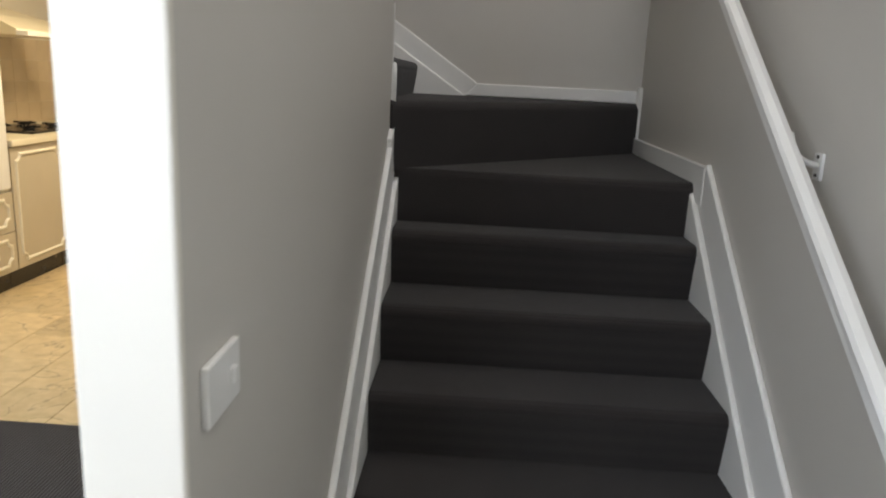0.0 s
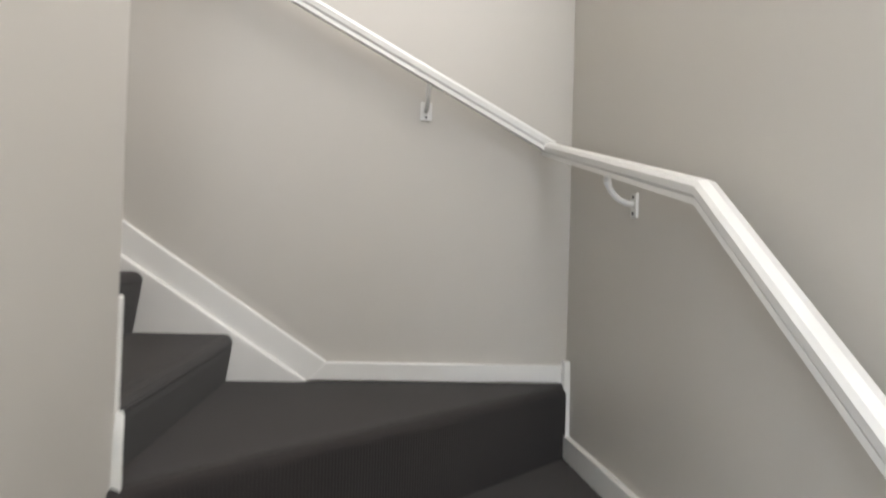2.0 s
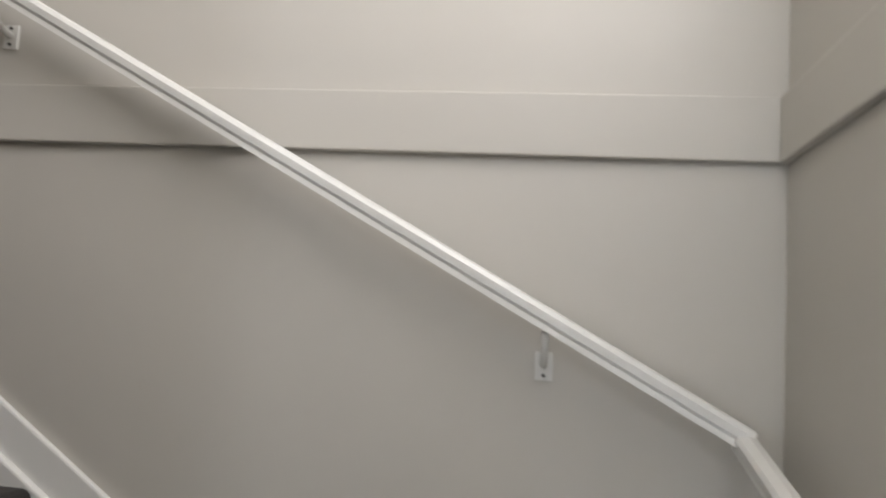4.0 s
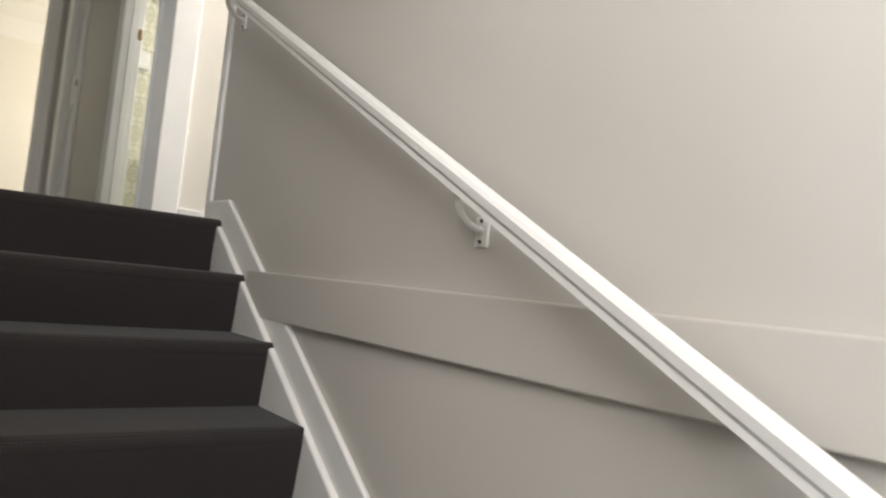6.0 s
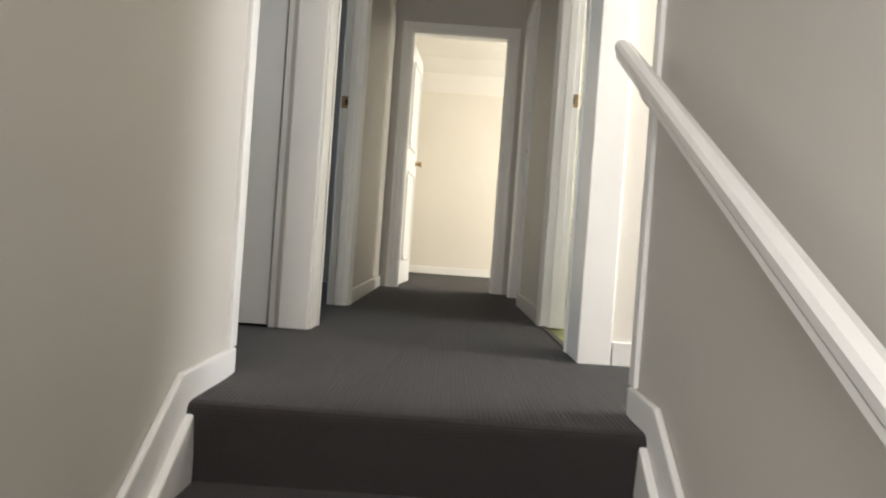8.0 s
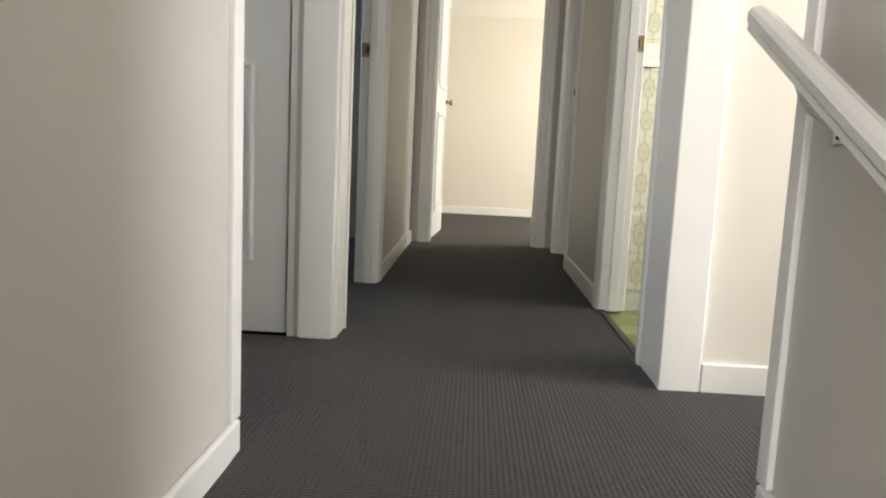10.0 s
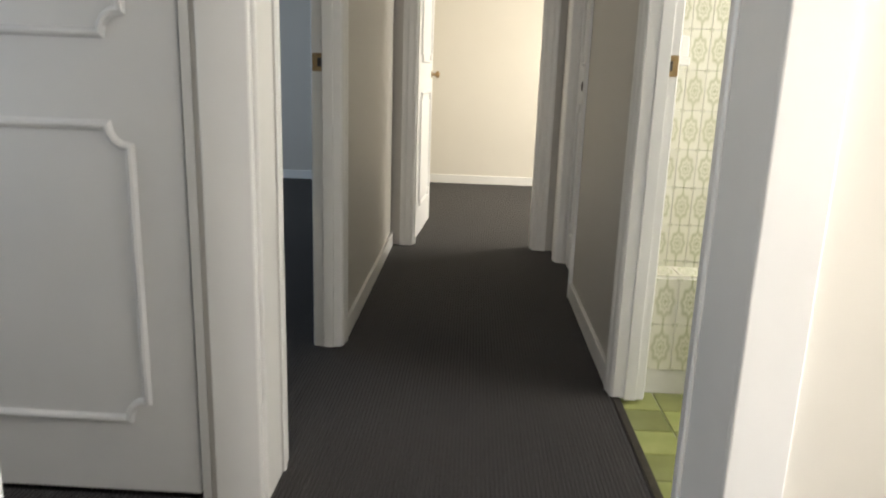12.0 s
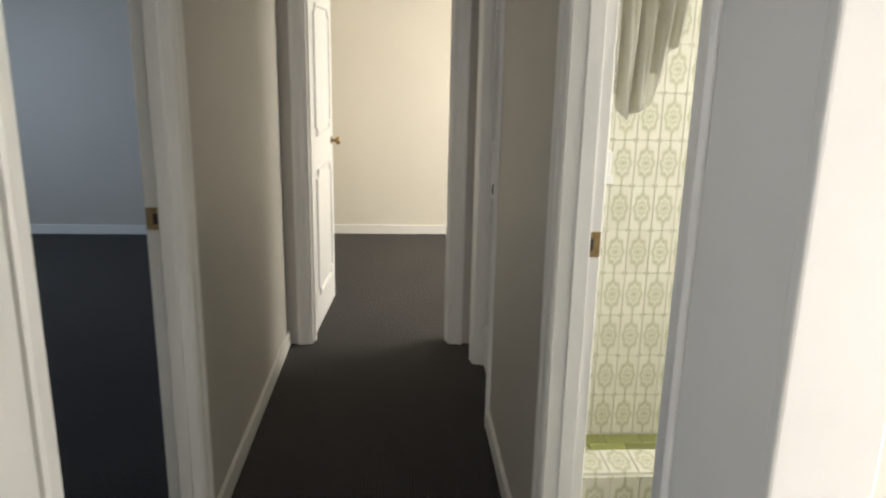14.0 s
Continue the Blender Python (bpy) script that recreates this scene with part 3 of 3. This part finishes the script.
structure("trim", box(HR - 0.014, HR, 0.962, 1.195, 0, TOP, 0.004), TRIM, "white board on the wall's end", "trim")


def strike(parent, at, s, axis="y"):
    x, y, z = at
    part("strike_plate", box(x - 0.030, x + 0.030, min(y, y + s * 0.004), max(y, y + s * 0.004), z - 0.033, z + 0.033, 0.002), BRASS, parent, "aged brass strike plate")
    part("strike_hole", box(x - 0.010, x + 0.012, min(y, y + s * 0.007), max(y, y + s * 0.007), z - 0.016, z + 0.016, 0.002), DARKMETAL, parent, "dark latch recess")


strike(f1, (-0.512, 2.397, 1.118), -1)
strike(f2, (0.668, 2.037, 1.139), -1)


# ---------- panelled doors ----------
def moulding(x0, x1, z0, z1, y, s, w=0.024, h=0.013, r=0.05):
    """Raised bead round a panel with scooped corners, on the face y towards s."""
    pts = []
    for cx, cz, a0 in ((x1, z1, 270), (x0, z1, 0), (x0, z0, 90), (x1, z0, 180)):
        k = [(cx + r * math.cos(radians(a)), cz + r * math.sin(radians(a))) for a in (a0, a0 - 22, a0 - 45, a0 - 68, a0 - 90)]
        pts += [(p[0], y, p[1]) for p in k]
    prof = [(-w / 2, 0), (-w / 4, h * 0.8), (0, h), (w / 4, h * 0.8), (w / 2, 0)]
    return sweep(pts, prof, up=Vector((0, s, 0)), closed=True)


def panel_door(width, height=2.0, label=""):
    """Leaf from x=0 (hinges) to x=width, thickness 0 to 0.036 in y, panels on both faces."""
    d = thing("door", label, "door")
    part("leaf", box(0, width, 0, 0.036, 0.008, height, 0.003), DOORP, d)
    for y, s in ((0, -1), (0.036, 1)):
        part("panel_moulding", moulding(0.125, width - 0.125, 0.215, 0.955, y, s), DOORP, d)
        part("panel_moulding", moulding(0.125, width - 0.125, 1.16, height - 0.13, y, s), DOORP, d)
    return d


def knob_on(d, x, z, s, mat=BRASS):
    base = 0.0 if s < 0 else 0.036
    k = bmesh.new()
    prof = [(0.0, 0.026), (0.004, 0.026), (0.006, 0.010), (0.026, 0.010), (0.034, 0.022), (0.046, 0.027), (0.056, 0.022), (0.060, 0.001)]
    rings = [[k.verts.new((x + r * math.cos(2 * math.pi * i / 14), base + s * t, z + r * math.sin(2 * math.pi * i / 14))) for i in range(14)] for t, r in prof]
    for a, b in zip(rings, rings[1:]):
        for i in range(14):
            k.faces.new((a[i], a[(i + 1) % 14], b[(i + 1) % 14], b[i]))
    part("door_knob", k, mat, d, "aged brass door knob", True)


def hinge(d, z, x=0.0):
    part("hinge", tube([(x, -0.004, z - 0.045), (x, -0.004, z + 0.045)], 0.007), TRIM, d)


cup = panel_door(0.745, label="white panelled cupboard door, closed, on the landing")
for z in (0.27, 1.75):
    hinge(cup, z)
cup.matrix_world = pose(-0.606, 1.352, 0, 0, 0, 180)
bed = panel_door(0.76, label="white panelled bedroom door standing open")
knob_on(bed, 0.70, 1.075, -1), knob_on(bed, 0.70, 1.075, 1)
for z in (0.22, 1.75):
    hinge(bed, z)
bed.matrix_world = pose(-0.296, 4.31, 0, 0, 0, 86.5)
side = panel_door(0.61, label="white door, closed, near the end of the hall")
knob_on(side, 0.55, 1.05, -1, DARKMETAL)
side.matrix_world = pose(HR + 0.05, 3.895, 0, 0, 0, -90)
bath = panel_door(0.76, label="white bathroom door folded open against the wall")
bath.matrix_world = pose(HR + 0.108, 1.285, 0, 0, 0, 4)
blue = panel_door(0.85, label="white bedroom door standing open beyond the doorway")
blue.matrix_world = pose(HL - 0.11, 1.50, 0, 0, 0, 170)


# ---------- handrail ----------
rail = thing("handrail", "white painted wooden handrail on the stairwell walls", "handrail")
RAILP = [(a * 0.70, b * 0.80) for a, b in [(-0.020, -0.030), (-0.020, -0.016), (-0.026, -0.008), (-0.029, 0.010), (-0.022, 0.021), (0.0, 0.026), (0.022, 0.021), (0.029, 0.010), (0.026, -0.008), (0.020, -0.016), (0.020, -0.030)]]
RX, RY = XR - 0.082, YO + 0.094


def rail_z(y):
    return 0.7825 + 0.5304 * y


part("rail", sweep([(RX, 0.235, rail_z(0.235)), (RX, RY - 0.01, rail_z(RY - 0.01))], RAILP), TRIM, rail)
part("rail", sweep([(RX + 0.03, RY, -0.842), (-0.53, RY, -1.08), (-1.95, RY, -2.075)], RAILP), TRIM, rail)


def bracket(at, into):
    """A curved arm from a wall plate at 'at' up to the rail; 'into' is the way off the wall."""
    p, n = Vector(at), Vector(into)
    b = thing("handrail_bracket", "white enamelled curved handrail bracket", "bracket", "handrail brackets")
    side = n.cross(Vector((0, 0, 1)))
    pl = bmesh.new()
    c = [p + n * t + side * u + Vector((0, 0, v)) for t in (0, 0.006) for u, v in ((-0.018, -0.032), (0.018, -0.032), (0.018, 0.026), (-0.018, 0.026))]
    vs = [pl.verts.new(q) for q in c]
    for f in ((0, 1, 2, 3), (7, 6, 5, 4), (0, 4, 5, 1), (1, 5, 6, 2), (2, 6, 7, 3), (3, 7, 4, 0)):
        pl.faces.new([vs[i] for i in f])
    part("wall_plate", pl, BRACKET, b)
    path = [p + n * (0.006 + 0.068 * math.sin(radians(a))) + Vector((0, 0, 0.068 * (1 - math.cos(radians(a))))) for a in range(0, 91, 15)]
    part("arm", tube(path, 0.0075), BRACKET, b, "", True)
    for v in (-0.022, 0.018):
        part("screw", tube([p + n * 0.005 + Vector((0, 0, v)), p + n * 0.009 + Vector((0, 0, v))], 0.004, 6), DARKMETAL, b)


for y in (0.06, -1.37, -2.68):
    bracket((XR, y, rail_z(y) - 0.095), (-1, 0, 0))
bracket((0.02, YO, -1.055), (0, 1, 0))
bracket((-1.25, YO, -1.645), (0, 1, 0))

# ---------- light switch ----------
sw = thing("light_switch", "white plastic light switch on the stair wall", "switch")
part("cover_plate", box(-2.150, -2.045, YI - 0.010, YI, -1.885, -1.812, 0.003), PLASTIC, sw)
part("rocker", box(-2.082, -2.070, YI - 0.016, YI - 0.009, -1.858, -1.838, 0.002), PLASTIC, sw)

# ---------- bathroom ----------
hob = thing("shower_hob", "tiled shower hob with a green tiled tray behind", "shower")
part("core", box(HR + 0.1, 2.4, 2.135, 2.265, -0.02, 0.424), GROUT, hob)
part("tray", box(HR + 0.1, 2.4, 2.265, 2.96, -0.02, 0.10), GROUT, hob)


def tile_mesh(w, h, t, mat, name):
    bm = box(-w / 2, w / 2, -t, 0, -h / 2, h / 2, 0.0)
    bmesh.ops.bevel(bm, geom=[e for e in bm.edges if all(v.co.y < -t / 2 for v in e.verts)], offset=0.0015, segments=1, affect='EDGES')
    return finish(bm, name, mat)


def tile(me, parent, m):
    o = new("tile", me)
    o.parent = parent
    o.matrix_basis = m
    return o


far_wall = bpy.data.objects["wall_bathroom_far"]
TM = tile_mesh(0.0855, 0.1705, 0.007, TILE, "tile")
for i in range(13):
    for j in range(13):
        tile(TM, far_wall, pose(0.765 + 0.087 * i, 2.96, 0.192 + 0.172 * j))
for i in range(13):
    for z in (0.336, 0.164):
        tile(TM, hob, pose(0.765 + 0.087 * i, 2.135, z))
HT = tile_mesh(0.0855, 0.128, 0.007, TILE, "hob_tile")
for i in range(13):
    tile(HT, hob, pose(0.765 + 0.087 * i, 2.20, 0.424, -90))
GT = tile_mesh(0.146, 0.072, 0.006, GREEN, "green_tile")
for i in range(7):
    for j in range(9):
        tile(GT, hob, pose(0.80 + 0.15 * i + (0.075 if j % 2 else 0), 2.306 + 0.0755 * j, 0.10, -90))
bath_floor = bpy.data.objects["floor_bathroom"]
FT = tile_mesh(0.146, 0.146, 0.006, GREEN, "green_floor_tile")
for i in range(8):
    for j in range(7):
        tile(FT, bath_floor, pose(0.68 + 0.15 * i, 1.16 + 0.15 * j, -0.02, -90))

soap = thing("soap_holder", "white ceramic soap holder on the tiled shower wall", "soap holder")
part("dish", prism([(0.86, 1.16), (0.86, 1.27), (0.87, 1.28), (0.955, 1.28), (0.965, 1.27), (0.965, 1.16)], 2.885, 2.953, "y", 0.006), PLASTIC, soap)
part("rim", box(0.855, 0.97, 2.872, 2.89, 1.155, 1.19, 0.005), PLASTIC, soap)

curtain = thing("shower_curtain", "white cotton shower curtain gathered and hanging", "curtain")
cb = bmesh.new()
NU, NV = 60, 26
grid = []
for j in range(NV + 1):
    row, v = [], j / NV
    for i in range(NU + 1):
        u = i / NU
        foot = 1.42 + 0.50 * abs(u - 0.42) ** 1.3 + 0.02 * math.sin(17 * u)
        z = TOP - 0.3 - v * (TOP - 0.3 - foot)
        spread = 0.30 - 0.10 * v
        row.append(cb.verts.new((0.735 + spread * u + 0.02 * v, 2.34 + 0.030 * math.sin(u * 31 + 1.5 * v) + 0.014 * math.sin(u * 67 - 2 * v) - 0.02 * v, z)))
    grid.append(row)
for j in range(NV):
    for i in range(NU):
        cb.faces.new((grid[j][i], grid[j][i + 1], grid[j + 1][i + 1], grid[j + 1][i]))
cloth = part("cloth", cb, CURTAIN, curtain, "", True)
so = cloth.modifiers.new("thick", 'SOLIDIFY')
so.thickness = 0.003
part("curtain_rod", tube([(HR + 0.1, 2.34, TOP - 0.29), (2.4, 2.34, TOP - 0.29)], 0.012), PLASTIC, curtain)

# ---------- kitchen ----------
KY = 0.30


def bead(x0, x1, z0, z1, y):
    return moulding(x0, x1, z0, z1, y, -1, 0.022, 0.010, 0.04)


def base_unit(x0, x1):
    u = thing("kitchen_cabinet", "beige kitchen base cabinet with cream moulded door", "cabinet", "kitchen base cabinets")
    part("body", box(x0, x1, KY + 0.02, 0.92, LOW + 0.12, LOW + 0.86), CABINET, u)
    part("kick", box(x0, x1, KY + 0.06, 0.90, LOW - 0.006, LOW + 0.12), BLACK, u, "black recessed kickboard")
    d = part("door", box(x0 + 0.004, x1 - 0.004, KY, KY + 0.019, LOW + 0.125, LOW + 0.855, 0.003), CABINET, u)
    part("door_moulding", bead(x0 + 0.05, x1 - 0.05, LOW + 0.17, LOW + 0.81, KY), CABTRIM, d)


tall = thing("oven_tower", "white and beige oven tower with two drawers below", "oven")
TX0, TX1 = 0.62, 1.24
part("body", box(TX0, TX1, KY + 0.02, 0.92, LOW + 0.12, LOW + 2.1), CABTRIM, tall)
part("kick", box(TX0, TX1, KY + 0.06, 0.90, LOW - 0.006, LOW + 0.12), BLACK, tall, "black recessed kickboard")
for z0, z1 in ((LOW + 0.125, LOW + 0.36), (LOW + 0.365, LOW + 0.60)):
    d = part("drawer", box(TX0 + 0.004, TX1 - 0.004, KY, KY + 0.019, z0, z1, 0.003), CABINET, tall)
    part("drawer_moulding", bead(TX0 + 0.05, TX1 - 0.05, z0 + 0.04, z1 - 0.04, KY), CABTRIM, d)
    part("drawer_knob", tube([((TX0 + TX1) / 2 + 0.1, KY, (z0 + z1) / 2), ((TX0 + TX1) / 2 + 0.1, KY - 0.025, (z0 + z1) / 2)], 0.014), CABTRIM, d)
part("oven_front", box(TX0 + 0.01, TX1 - 0.01, KY - 0.004, KY + 0.019, LOW + 0.62, LOW + 1.50, 0.005), PLASTIC, tall)
part("oven_window", box(TX0 + 0.10, TX1 - 0.10, KY - 0.010, KY - 0.003, LOW + 0.94, LOW + 1.26, 0.004), OVEN_GLASS, tall, "dark oven window")
part("oven_handle", tube([(TX0 + 0.08, KY - 0.04, LOW + 1.31), (TX1 - 0.08, KY - 0.04, LOW + 1.31)], 0.010), PLASTIC, tall)
part("upper_door", box(TX0 + 0.004, TX1 - 0.004, KY, KY + 0.019, LOW + 1.52, LOW + 2.09, 0.003), PLASTIC, tall)
for a in (1.245, 1.80, 2.355, 2.91):
    base_unit(a, a + 0.55)
top_ = thing("kitchen_benchtop", "cream laminate kitchen benchtop", "benchtop")
part("slab", box(1.245, 3.6, KY - 0.02, 0.92, LOW + 0.86, LOW + 0.90, 0.006), BENCH, top_)
cook = thing("gas_cooktop", "black gas cooktop set in the benchtop", "cooktop")
part("plate", box(1.62, 2.2, KY + 0.08, 0.82, LOW + 0.90, LOW + 0.915, 0.004), BLACK, cook)
for x in (1.77, 2.05):
    for y in (KY + 0.2, KY + 0.40):
        part("burner", tube([(x, y, LOW + 0.915), (x, y, LOW + 0.93)], 0.035, 14), BLACK, cook)
        for dx, dy in ((0.07, 0), (0, 0.07)):
            part("trivet_bar", box(x - dx - 0.006, x + dx + 0.006, y - dy - 0.006, y + dy + 0.006, LOW + 0.93, LOW + 0.942), BLACK, cook)
hood = thing("range_hood", "cream slide-out range hood over the cooktop", "range hood")
part("hood_body", prism([(KY + 0.12, LOW + 1.50), (0.92, LOW + 1.50), (0.92, LOW + 1.70), (KY + 0.30, LOW + 1.62), (KY + 0.12, LOW + 1.54)], 1.60, 2.25, "x", 0.005), BENCH, hood)
part("hood_visor", box(1.60, 2.25, KY + 0.05, KY + 0.13, LOW + 1.50, LOW + 1.53, 0.004), PLASTIC, hood)
SPT = tile_mesh(0.148, 0.148, 0.006, SPLASH, "splash_tile")
kb = bpy.data.objects["wall_kitchen_back"]
for i in range(15):
    for j in range(4):
        tile(SPT, kb, pose(1.33 + 0.15 * i, 0.92, LOW + 0.976 + 0.15 * j))
VT = tile_mesh(0.298, 0.298, 0.006, VINYL, "vinyl_tile")
kf = bpy.data.objects["floor_kitchen"]
for i in range(13):
    for j in range(10):
        tile(VT, kf, pose(-0.21 + 0.3 * i, -1.85 + 0.3 * j, LOW - 0.006, -90))
lampk = thing("ceiling_light", "round frosted kitchen ceiling light, lit", "ceiling light")
part("base", tube([(1.4, -0.6, -0.302), (1.4, -0.6, -0.33)], 0.17, 24), PLASTIC, lampk)
part("shade", tube([(1.4, -0.6, -0.33), (1.4, -0.6, -0.40), (1.4, -0.6, -0.42)], 0.15, 24), PLASTIC, lampk)

structure("door_threshold", box(HR - 0.004, HR + 0.022, 1.285, 2.036, -0.01, 0.006, 0.002), DARKMETAL, "dark metal threshold strip between carpet and green tiles", "threshold")
